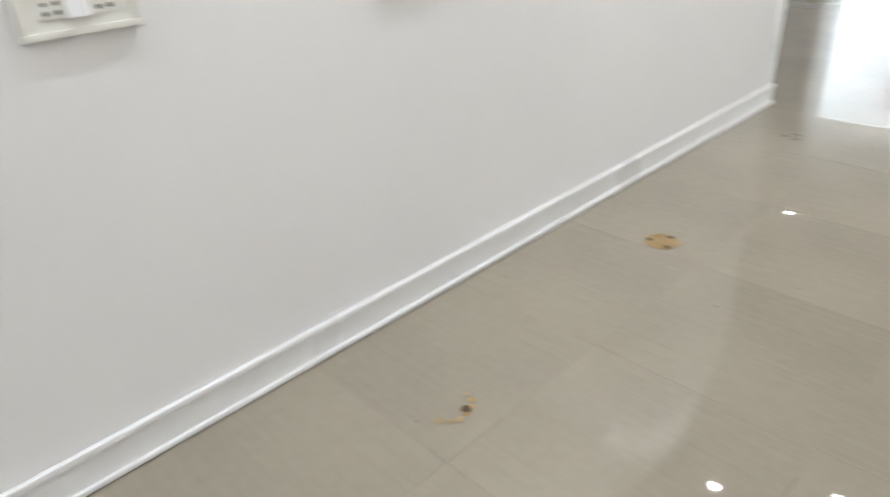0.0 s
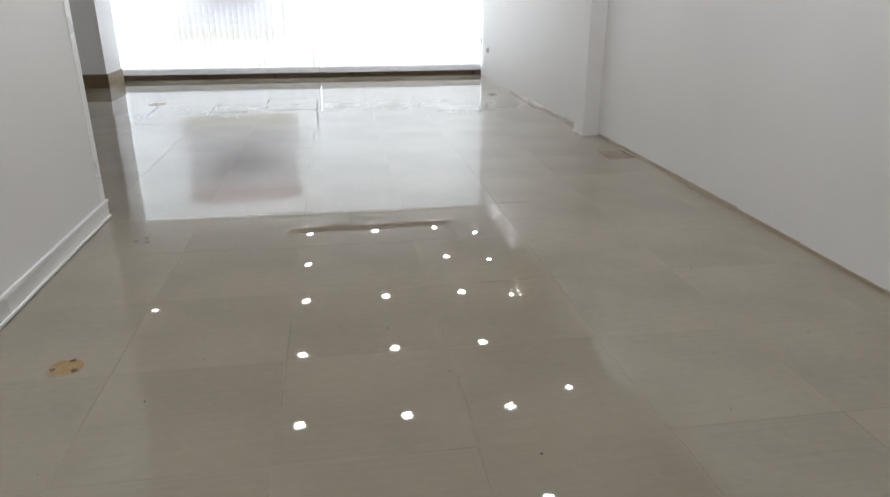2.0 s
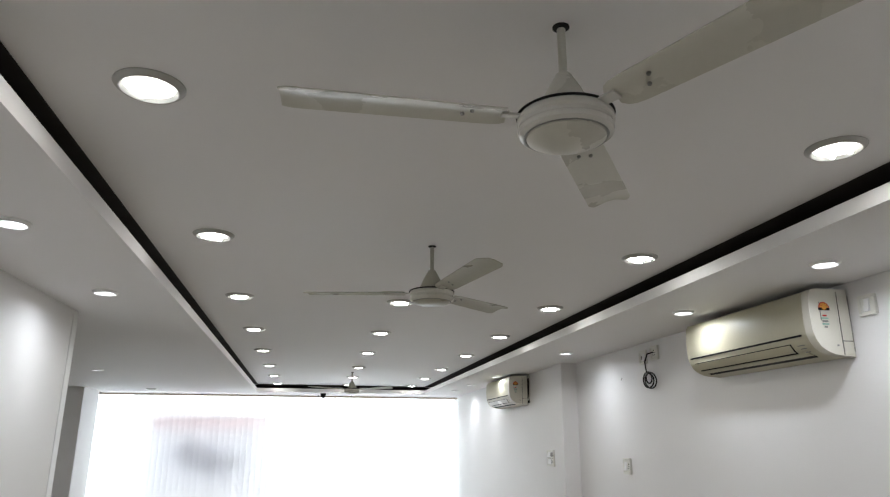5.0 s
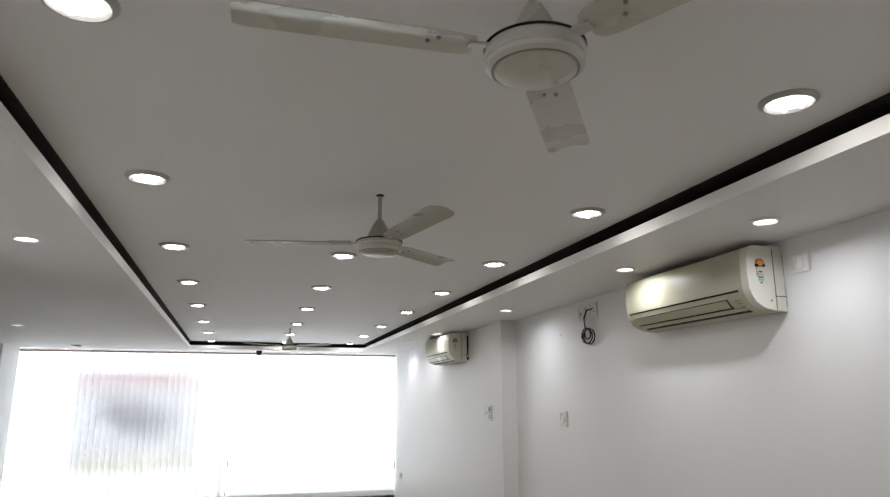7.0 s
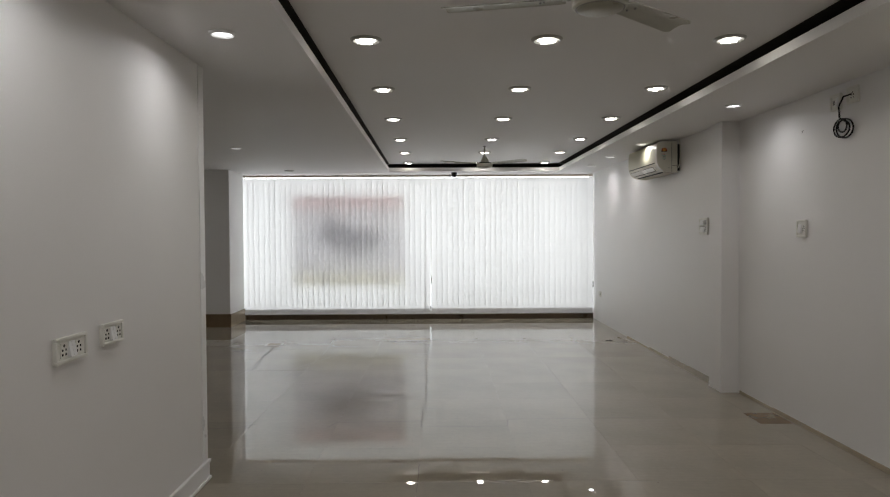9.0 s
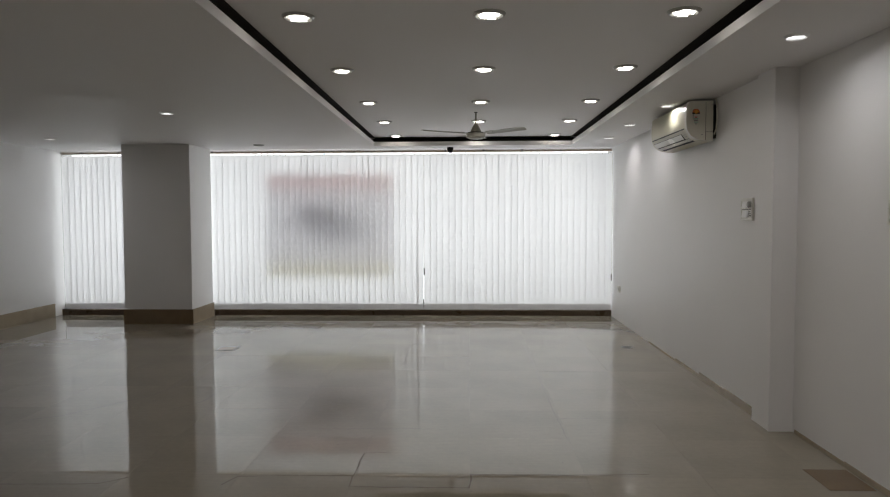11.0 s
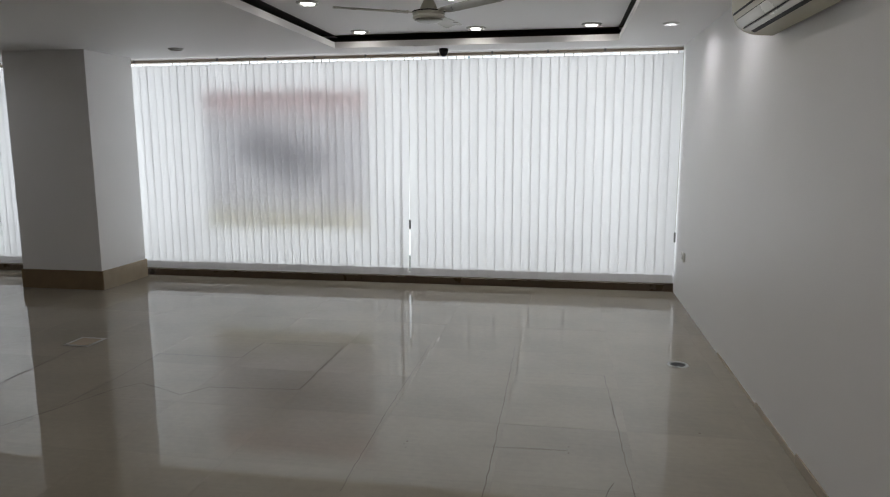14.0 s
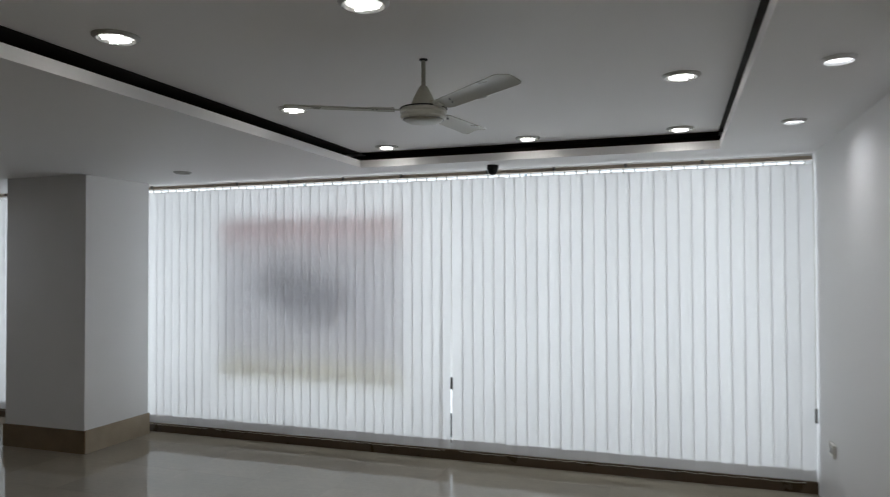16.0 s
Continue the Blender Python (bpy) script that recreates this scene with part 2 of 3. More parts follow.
for x0, x1 in ((WEST_X, -3.55), (-3.53, -1.45), (-1.43, 0.63), (0.65, FAR_X)):
    pane = part("pane", box(x0, x1, 12.062, 12.068, 0.15, 2.388), glass, window_1)
    pane.visible_shadow = False

structure("ceiling", box(TRAY_X0 - 0.16, TRAY_X1 + 0.16, TRAY_Y0 - 0.16, TRAY_Y1 + 0.16, CEILING_Z, CEILING_Z + 0.1), SOFFIT, "white painted recessed tray ceiling", "ceiling")
sof = bmesh.new()
add_box(sof, WEST_X, TRAY_X0, BACK_Y, 12.25, SOFFIT_Z, LIP_TOP)
for v in sof.verts:
    if abs(v.co.x - TRAY_X0) < 0.001 and v.co.y < 0:
        v.co.x += 0.20
add_box(sof, TRAY_X1, NEAR_X, BACK_Y, 12.25, SOFFIT_Z, LIP_TOP)
add_box(sof, TRAY_X0, TRAY_X1, TRAY_Y1, 12.25, SOFFIT_Z, LIP_TOP)
add_box(sof, TRAY_X0, TRAY_X1, BACK_Y, TRAY_Y0, SOFFIT_Z, LIP_TOP)
structure("ceiling_soffit", sof, SOFFIT, "white painted lowered ceiling border round the tray", "ceiling")
# dark lining and strips paint the shade in the slot and along the ceiling edge
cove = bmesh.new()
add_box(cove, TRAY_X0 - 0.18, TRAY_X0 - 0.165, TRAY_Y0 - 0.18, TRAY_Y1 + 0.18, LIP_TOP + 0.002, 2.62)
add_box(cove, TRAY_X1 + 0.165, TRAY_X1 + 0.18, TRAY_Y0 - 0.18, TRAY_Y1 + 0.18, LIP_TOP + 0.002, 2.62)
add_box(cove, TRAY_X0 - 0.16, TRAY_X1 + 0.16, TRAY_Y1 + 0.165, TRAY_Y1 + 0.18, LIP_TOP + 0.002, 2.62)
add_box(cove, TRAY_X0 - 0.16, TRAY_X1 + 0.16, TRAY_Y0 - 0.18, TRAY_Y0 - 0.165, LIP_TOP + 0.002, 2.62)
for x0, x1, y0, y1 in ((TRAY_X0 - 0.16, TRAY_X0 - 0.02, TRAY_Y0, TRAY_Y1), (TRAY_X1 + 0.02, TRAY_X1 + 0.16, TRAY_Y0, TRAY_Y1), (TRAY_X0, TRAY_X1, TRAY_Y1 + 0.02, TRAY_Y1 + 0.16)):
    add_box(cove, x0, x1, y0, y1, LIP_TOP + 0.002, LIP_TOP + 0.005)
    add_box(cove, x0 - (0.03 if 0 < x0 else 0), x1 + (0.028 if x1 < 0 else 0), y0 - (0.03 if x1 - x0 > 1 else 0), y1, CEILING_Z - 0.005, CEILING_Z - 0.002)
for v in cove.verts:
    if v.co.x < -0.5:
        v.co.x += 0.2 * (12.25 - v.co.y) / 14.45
structure("trim_cove", cove, COVESHADE, "cove slot round the tray ceiling with its shade painted dark", "trim")

# pillar with its stone skirting
px0, px1, py0, py1 = PILLAR
structure("wall_pillar", box(px0, px1, py0, py1, -0.01, SOFFIT_Z, 0.004), WALL, "square white painted column", "pillar")
skirt = tagged(new("baseboard_pillar"), "beige polished stone skirting round the column, front slab painted in shade", "skirting", "", "structure")
# same stone all round; the front slab's shade is put into its browner colour
part("skirting_slab", box(px0 - 0.014, px1 + 0.014, py0 - 0.014, py0 - 0.001, 0, 0.20, 0.003), STONE, skirt)
part("skirting_slab", box(px1 + 0.001, px1 + 0.014, py0, py1 + 0.01, 0, 0.20, 0.003), PALESTONE, skirt)
part("skirting_slab", box(px0 - 0.014, px0 - 0.001, py0, py1 + 0.01, 0, 0.20, 0.003), PALESTONE, skirt)
wskirt = tagged(new("baseboard_west"), "beige stone skirting along the white wall", "skirting", "", "structure")
for k in range(6):
    part("skirting_slab", box(WEST_X + 0.001, WEST_X + 0.014, 7.9 + k * 0.65, 8.548 + k * 0.65, 0, 0.19, 0.002), PALESTONE, wskirt)

# painted timber skirting and corner bead of the partition
bb = tagged(new("baseboard"), "white painted wooden skirting board with a raised top bead", "skirting", "", "structure")
part("board", box(PART_X + 0.0005, PART_X + 0.012, BACK_Y, PART_END + 0.012, 0.004, 0.118, 0.002), GLOSSWHITE, bb)
part("top_bead", box(PART_X + 0.0005, PART_X + 0.019, BACK_Y, PART_END + 0.019, 0.1, 0.122, 0.006), GLOSSWHITE, bb, "", True)
part("bottom_bead", box(PART_X + 0.0005, PART_X + 0.022, BACK_Y, PART_END + 0.022, 0.003, 0.02, 0.005), GLOSSWHITE, bb, "", True)
part("end_board", box(PART_X - 0.12, PART_X, PART_END + 0.0005, PART_END + 0.012, 0.004, 0.118, 0.002), GLOSSWHITE, bb)
structure("trim_corner", box(PART_X - 0.02, PART_X + 0.005, PART_END - 0.075, PART_END + 0.004, 0.123, SOFFIT_Z - 0.002, 0.003), GLOSSWHITE, "white painted corner strip on the partition end", "trim")

# low tile skirting of the long wall, plastered over in places
es = tagged(new("baseboard_east"), "low beige tile skirting under the white wall", "skirting", "", "structure")
random.seed(4)
for k in range(10):
    y0 = 0.25 + 0.645 * k
    part("skirting_tile", box(NEAR_X - 0.006, NEAR_X + 0.002, y0, min(y0 + 0.643, PIER_Y0 - 0.03), 0, 0.028 + random.uniform(-0.006, 0.006), 0.002), PALESTONE, es)
for y0, y1, h, m in ((6.975, 7.6, 0.062, PALESTONE), (7.602, 8.2, 0.055, PALESTONE), (8.202, 8.9, 0.035, PALESTONE), (8.902, 9.9, 0.018, PALESTONE)):
    part("skirting_tile", box(FAR_X - 0.008, FAR_X + 0.002, y0, y1, 0, h, 0.002), m, es)


# ---- downlights ----
def downlight(z, lens, radius, name, label, group):
    """A recessed round lamp whose rim sits under the ceiling."""
    d = thing(name, label, "downlight", group, pose(0, 0, z))
    part("rim", lathe([(radius * 0.70, -0.001), (radius * 0.77, -0.010), (radius * 0.80, -0.014), (radius * 0.85, -0.0145), (radius * 0.90, -0.010), (radius * 0.97, -0.006), (radius, -0.003), (radius, 0.0)]), RIM if lens is not SPOTWHITE else GLOSSWHITE, d, "", True)
    part("lens", lathe([(0, -0.004), (radius * 0.6, -0.0045), (radius * 0.78, -0.003), (radius * 0.78, -0.0005), (0, -0.0005)]), lens, d, "", True)
    return d


def lamp_beam(x, y, z, power, angle, colour):
    beam = bpy.data.lights.new("downlight_beam", "AREA")
    beam.shape, beam.size, beam.spread = "DISK", 0.055, radians(angle)
    beam.energy, beam.color = power, colour
    new("downlight_beam", beam).matrix_world = pose(x, y, z)


# the rows below y 1 are unseen, added to brighten the near end
rows_y = (-0.9, 0.45, 1.80, 3.15, 4.50, 5.83, 7.20, 8.65, 9.99, 11.37)
first = None
for y in rows_y:
    for x in (-0.17 - 0.012 * y, 0.80, 1.84):
        if x == 0.80 and y < 4:
            continue
        turn = random.uniform(-35, 35)
        for side in (-1, 1):
            beam = bpy.data.lights.new("downlight_tube", "AREA")
            beam.shape, beam.size, beam.size_y = "RECTANGLE", 0.084, 0.018
            beam.energy, beam.color = TRAY_POWER / 2, (1.0, 0.96, 0.89)
            new("downlight_tube", beam).matrix_world = pose(x, y, CEILING_Z, 0, 0, turn) @ pose(0, 0.028 * side, -0.022)
        if first is None:
            first = downlight(CEILING_Z, BULBWHITE, 0.09, "tray_downlight", "lit round downlight with a nickel rim in the tray ceiling", "downlights in the tray ceiling")
            for side in (-1, 1):
                part("tube", tube([(-0.042, 0.026 * side, -0.010), (0, 0.030 * side, -0.011), (0.042, 0.026 * side, -0.010)], 0.009), TUBEWHITE, first, "bright lamp tube", True)
            first.matrix_basis = pose(x, y, CEILING_Z, 0, 0, turn)
        else:
            copy_thing(first, pose(x, y, CEILING_Z, 0, 0, turn))

first = None
# lamps with y below 1.5 are unseen additions that brighten the near end
for x, y in ((2.44, -1.05), (2.44, 0.2), (2.475, 2.66), (2.47, 3.87), (2.465, 5.9), (2.44, 8.22), (2.405, 9.48), (2.43, 10.7), (-0.85, -1.05), (-0.85, 0.2), (-0.85, 1.45), (-0.85, 2.72), (-0.86, 3.95), (-2.13, 8.4), (-4.5, 10.4)):
    if first is None:
        first = downlight(SOFFIT_Z, SPOTWHITE, 0.065, "soffit_downlight", "lit small round white downlight in the lowered ceiling", "downlights in the lowered ceiling")
        first.matrix_basis = pose(x, y, SOFFIT_Z)
    else:
        copy_thing(first, pose(x, y, SOFFIT_Z))
    lamp_beam(x, y, SOFFIT_Z - 0.012, SPOT_POWER, 160, (0.94, 0.96, 1.0))
off = downlight(SOFFIT_Z, UNLIT, 0.075, "unlit_downlight", "unlit round downlight with a nickel rim", "")
off.matrix_basis = pose(-2.17, 11.3, SOFFIT_Z)


# ---- ceiling fans ----
def blade(length, w0, w1):
    bm = bmesh.new()
    cols = []
    for u in (0, 0.02, 0.05, 0.1, 0.3, 0.5, 0.7, 0.85, 0.93, 0.965, 0.985, 1.0):
        x = 0.128 + (length - 0.128) * u
        w = w0 + (w1 - w0) * u
        if u > 0.93:
            w *= 1 - 0.22 * ((u - 0.93) / 0.07) ** 2.5
        if u < 0.1:
            w *= 0.55 + 0.45 * math.sqrt(1 - (1 - u / 0.1) ** 2)
        z = 0.012 * u
        col = []
        for s, dz in ((-0.5, -0.011), (-0.16, 0.001), (0.14, 0.002), (0.5, -0.003)):
            col.append((x, s * w, z + dz))
        cols.append(([bm.verts.new((a, b, c + 0.0015)) for a, b, c in col], [bm.verts.new((a, b, c - 0.0015)) for a, b, c in col]))
    for (t0, b0), (t1, b1) in zip(cols, cols[1:]):
        for j in range(3):
            bm.faces.new((t0[j], t1[j], t1[j + 1], t0[j + 1]))
            bm.faces.new((b0[j], b0[j + 1], b1[j + 1], b1[j]))
        bm.faces.new((t0[0], b0[0], b1[0], t1[0]))
        bm.faces.new((t0[3], t1[3], b1[3], b0[3]))
    for t, b in (cols[0], cols[-1]):
        for j in range(3):
            bm.faces.new((t[j], t[j + 1], b[j + 1], b[j]))
    bmesh.ops.recalc_face_normals(bm, faces=bm.faces)
    return bm


def ceiling_fan(x, y, turn, label, enamel, trim):
    f = thing("ceiling_fan", label, "ceiling fan", "ceiling fans", pose(x, y, CEILING_Z))
    part("ceiling_cup", lathe([(0, 0), (0.019, 0), (0.019, -0.003), (0.012, -0.006), (0, -0.007)]), BLACKSLOT, f, "", True)
    part("downrod", lathe([(0.0095, -0.005), (0.0095, -0.16), (0, -0.16)], 16), enamel, f, "", True)
    part("canopy", lathe([(0, -0.12), (0.017, -0.12), (0.022, -0.13), (0.036, -0.155), (0.05, -0.185), (0.058, -0.207), (0.058, -0.215), (0, -0.215)]), enamel, f, "", True)
    part("motor", lathe([(0, -0.2060), (0.085, -0.2120), (0.099, -0.2200), (0.104, -0.2280), (0.104, -0.2360), (0.099, -0.2400), (0.099, -0.2480), (0.102, -0.2520), (0.1, -0.2620), (0.09, -0.2680), (0.088, -0.2660), (0, -0.2660)], 48), trim, f, "white rimmed motor housing", True)
    part("motor_gap", lathe([(0.06, -0.2075), (0.1015, -0.2165), (0.1055, -0.2195), (0.1055, -0.2215), (0.10, -0.2225)], 48), BLACKSLOT, f, "dark joint round the motor", True)
    part("cover_joint", lathe([(0.089, -0.2660), (0.0905, -0.2690), (0.0865, -0.2700), (0.085, -0.2680)], 48), GREY, f, "thin dark ring", True)
    part("bottom_cover", lathe([(0.086, -0.2655), (0.084, -0.2720), (0.07, -0.2790), (0.04, -0.2830), (0, -0.2840)], 48), enamel, f, "", True)
    for k in range(3):
        a = turn + 120 * k
        m = pose(0, 0, -0.222, 0, 0, a)
        bl = part("blade", blade(0.60, 0.10, 0.122), enamel, f, "", True)
        bl.matrix_basis = m @ pose(0, 0, 0, -12)
        br = bmesh.new()
        add_box(br, 0.095, 0.14, -0.014, 0.014, -0.006, 0.0, 0.002)
        add_box(br, 0.13, 0.235, -0.02, 0.02, 0.006, 0.009, 0.001)
        bk = part("bracket", br, trim, bl)
        for sx, sy in ((0.205, 0.014), (0.222, -0.012)):
            part("screw", lathe([(0.0, -0.006), (0.0035, -0.0055), (0.0048, -0.003), (0.0048, 0.0)], 10), GREY, bl).matrix_basis = pose(sx, sy, -0.001)
    return f


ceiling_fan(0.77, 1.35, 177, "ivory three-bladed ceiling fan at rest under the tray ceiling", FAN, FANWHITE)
ceiling_fan(0.785, 3.15, 163, "darker ivory three-bladed ceiling fan with a pale underside ring", FANDARKER, FAN)
ceiling_fan(0.76, 9.34, 203, "darker ivory three-bladed ceiling fan at rest near the window", FANDARKER, FAN)

# ---- split air conditioners ----
AC = [(0.0, 0.342), (0.165, 0.342), (0.197, 0.336), (0.211, 0.316), (0.216, 0.26), (0.218, 0.19), (0.214, 0.135), (0.2, 0.099), (0.18, 0.070), (0.15, 0.050), (0.112, 0.036), (0.07, 0.030), (0.0, 0.026)]
AC = [(p, 1.05 * q) for p, q in AC]


def ac_strip(i0, i1, y0, y1, lift, depth=0.006):
    """A band of the curved shell from outline point i0 to i1 (fractions allowed), raised by lift."""
    def at(i):
        k = min(int(i), len(AC) - 2)
        u = i - k
        p, q = Vector(AC[k]), Vector(AC[k + 1])
        d = (q - p).normalized()
        return p.lerp(q, u) + Vector((-d.y, d.x)) * -lift * -1
    steps = [i0] + [float(k) for k in range(int(i0) + 1, math.ceil(i1))] + [i1]
    bm = bmesh.new()
    rows = []
    for i in steps:
        p = at(i)
        rows.append((bm.verts.new((-p.x, y0, p.y)), bm.verts.new((-p.x, y1, p.y))))
    for a, b in zip(rows, rows[1:]):
        bm.faces.new((a[0], a[1], b[1], b[0]))
    bm.normal_update()
    bmesh.ops.solidify(bm, geom=bm.faces[:], thickness=depth)
    bmesh.ops.recalc_face_normals(bm, faces=bm.faces)
    return bm


def prism(outline, y0, y1, bevel=0.0):
    bm = bmesh.new()
    a = [bm.verts.new((-x, y0, z)) for x, z in outline]
    b = [bm.verts.new((-x, y1, z)) for x, z in outline]
    for k in range(len(a)):
        j = (k + 1) % len(a)
        bm.faces.new((a[k], a[j], b[j], b[k]))
    bm.faces.new(a[::-1])
    bm.faces.new(b)
    bmesh.ops.recalc_face_normals(bm, faces=bm.faces)
    return bm


def air_conditioner(x, y, z, length, label, louver, gap):
    u = thing("air_conditioner", label, "air conditioner", "wall air conditioners", pose(x, y, z))
    part("body", prism(AC, 0.05, length), CREAM, u, "", True)
    cap = [(p * 1.012 + (0.001 if p else 0), q * 1.004 - 0.0008) for p, q in AC]
    part("side_cap", prism(cap, 0.0, 0.052), CREAMWHITE, u, "off-white side cap", True)
    part("back_plate", box(-0.004, gap, 0.006, length - 0.01, 0.05, 0.33), BLACKSLOT, u, "dark mounting plate")
    part("side_joint", box(-0.062, -0.059, -0.0015, 0.001, 0.034, 0.345), BLACKSLOT, u, "thin joint line on the side")
    part("side_flap", box(-0.056, -0.006, -0.003, 0.001, 0.038, 0.098, 0.001), CREAMWHITE, u)
    part("side_joint", box(-0.062, -0.004, -0.0035, 0.001, 0.100, 0.103), BLACKSLOT, u)
    part("side_recess", box(-0.165, -0.163, -0.0035, 0.001, 0.2, 0.29), GREY, u)
    part("panel_gap", ac_strip(6.0, 6.25, 0.09, length - 0.03, 0.003), BLACKSLOT, u, "dark gap under the front panel")
    part("upper_louver", ac_strip(7.0, 8.3, 0.20, length - 0.06, 0.004), louver, u, "", True)
    part("louver_joint", ac_strip(6.93, 7.0, 0.20, length - 0.06, 0.004), BLACKSLOT, u)
    part("louver_end", ac_strip(6.93, 8.6, 0.192, 0.198, 0.004), BLACKSLOT, u)
    part("louver_gap", ac_strip(8.45, 8.62, 0.20, length - 0.06, 0.003), BLACKSLOT, u)
    part("lower_louver", ac_strip(8.7, 9.45, 0.12, length - 0.06, 0.004), louver, u, "", True)
    part("outlet_slot", ac_strip(9.5, 10.05, 0.12, length - 0.08, 0.003), BLACKSLOT, u, "dark air outlet slot")
    for k, w in ((7.3, 0.05), (7.8, 0.04), (8.5, 0.035)):
        part("control_mark", ac_strip(k, k + 0.13, 0.10, 0.10 + w, 0.004, 0.002), GREY, u)
    # efficiency label on the side cap
    star = bmesh.new()
    c = Vector((-0.142, -0.0035, 0.262))
    ring = [star.verts.new(c + Vector((0.03 * math.cos(a), 0, 0.03 * math.sin(a)))) for a in (math.pi * k / 16 for k in range(17))]
    star.faces.new(ring)
    star.normal_update()
    bmesh.ops.solidify(star, geom=star.faces[:], thickness=0.001)
    st = part("energy_label", star, RED, u, "red half-round energy label")
    for k in range(5):
        a = math.pi * (k + 0.5) / 5
        part("label_dot", lathe([(0, 0), (0.005, 0), (0.005, 0.001), (0, 0.001)], 10), ORANGE, st).matrix_basis = Matrix.Translation(c + Vector((0.021 * math.cos(a), -0.0012, 0.021 * math.sin(a)))) @ pose(0, 0, 0, 90)
    part("label_fan", lathe([(0, 0), (0.014, 0), (0.014, 0.001), (0, 0.001)], 16), ORANGE, st).matrix_basis = Matrix.Translation(c + Vector((0, -0.0012, 0.004))) @ pose(0, 0, 0, 90)
    part("label_base", box(c.x - 0.03, c.x + 0.03, c.y - 0.001, c.y + 0.003, c.z - 0.012, c.z), BLACKSLOT, st)
    for k, (w, mm) in enumerate(((0.022, RED), (0.036, TEAL), (0.03, GREY), (0.036, TEAL), (0.014, GREY))):
        part("label_bar", box(c.x - w / 2, c.x + w / 2, c.y, c.y + 0.003, c.z - 0.042 - 0.014 * k, c.z - 0.034 - 0.014 * k), mm, st)
    part("label_logo", box(-0.095, -0.085, -0.003, 0.001, 0.075, 0.083), GREY, u)
    return u


ac_near = air_conditioner(NEAR_X - 0.008, 2.995, 2.037, 1.165, "aged cream split air conditioner high on the white wall", CREAM, 0.008)
ac_far = air_conditioner(FAR_X - 0.028, 7.875, 2.050, 1.10, "aged cream split air conditioner high on the far wall", CREAMWHITE, 0.028)
pipe = thing("pipe", "white drain hose beside the air conditioner", "hose")
part("hose", tube([(FAR_X - 0.012, 7.86, 2.425), (FAR_X - 0.012, 7.835, 2.36), (FAR_X - 0.012, 7.83, 2.25), (FAR_X - 0.014, 7.84, 2.17), (FAR_X - 0.02, 7.868, 2.13)], 0.006), CREAMWHITE, pipe, "", True)


# ---- switch boards and sockets ----
def switchboard(m, w, h, modules, label, name="switchboard"):
    """A plate lying in its own xz plane with its face to -y."""
    s = thing(name, label, "switch board" if name == "switchboard" else "socket", "", m)
    part("back_box", box(-w / 2 + 0.004, w / 2 - 0.004, -0.012, 0.0, -h / 2 + 0.004, h / 2 - 0.004), PLATE, s)
    rim = bmesh.new()
    t = 0.014
    for a in ((-w / 2, w / 2, h / 2 - t, h / 2), (-w / 2, w / 2, -h / 2, -h / 2 + t), (-w / 2, -w / 2 + t, -h / 2 + t, h / 2 - t), (w / 2 - t, w / 2, -h / 2 + t, h / 2 - t)):
        add_box(rim, a[0], a[1], -0.019, -0.006, a[2], a[3], 0.003)
    part("frame", rim, PLATE, s, "", True)
    for kind, x, z, mw, mh in modules:
        if kind == "rocker":
            bm = bmesh.new()
            vs = [bm.verts.new(p) for p in ((x - mw / 2, -0.012, z - mh / 2), (x + mw / 2, -0.012, z - mh / 2), (x + mw / 2, -0.012, z + mh / 2), (x - mw / 2, -0.012, z + mh / 2),
                                            (x - mw / 2, -0.026, z - mh / 2), (x + mw / 2, -0.026, z - mh / 2), (x + mw / 2, -0.015, z + mh / 2), (x - mw / 2, -0.015, z + mh / 2))]
            for q in ((0, 1, 5, 4), (1, 2, 6, 5), (2, 3, 7, 6), (3, 0, 4, 7), (4, 5, 6, 7)):
                bm.faces.new([vs[j] for j in q])
            bmesh.ops.recalc_face_normals(bm, faces=bm.faces)
            part("rocker", bm, GLOSSWHITE, s)
        elif kind == "dial":
            part("dial", lathe([(0, 0.02), (mw * 0.4, 0.02), (mw * 0.5, 0.0), (0, 0)], 20), RIM, s, "grey fan regulator dial", True).matrix_basis = pose(x, -0.012, z, 90)
        elif kind == "socket":
            so = part("socket", box(x - mw / 2, x + mw / 2, -0.0145, -0.011, z - mh / 2, z + mh / 2, 0.001), PLATE, s)
            for hx, hz, r in ((0, 0.3, 0.0058), (-0.24, 0.02, 0.0044), (0.24, 0.02, 0.0044), (-0.24, -0.28, 0.005), (0.24, -0.28, 0.005)):
                part("hole", lathe([(0, 0.001), (r, 0.001), (r, 0), (0, 0)], 10), BLACKSLOT, so).matrix_basis = pose(x + hx * mw, -0.0145, z + hz * mh, 90)
        else:
            part("gap", box(x - mw / 2, x + mw / 2, -0.0135, -0.011, z - mh / 2, z + mh / 2), GREY, s)
    return s


FACE_EAST, FACE_WEST = 90, -90
two = [("socket", -0.05, 0, 0.046, 0.056), ("rocker", -0.012, 0, 0.02, 0.056), ("rocker", 0.01, 0, 0.02, 0.056), ("socket", 0.05, 0, 0.046, 0.056)]
switchboard(pose(PART_X, 3.155, 1.035, 0, 0, FACE_EAST), 0.215, 0.098, two, "white switch board with two sockets and open-cornered frame")
switchboard(pose(PART_X, 3.475, 1.045, 0, 0, FACE_EAST), 0.18, 0.092, two, "white switch board with two sockets and two rockers")
switchboard(pose(PART_X, 0.955, 1.115, 0, 0, FACE_EAST), 0.235, 0.125, two, "white switch board with two sockets and two rockers")
switchboard(pose(PART_X, 1.835, 1.07, 0, 0, FACE_EAST), 0.215, 0.098, two, "white switch board with two sockets and two rockers")
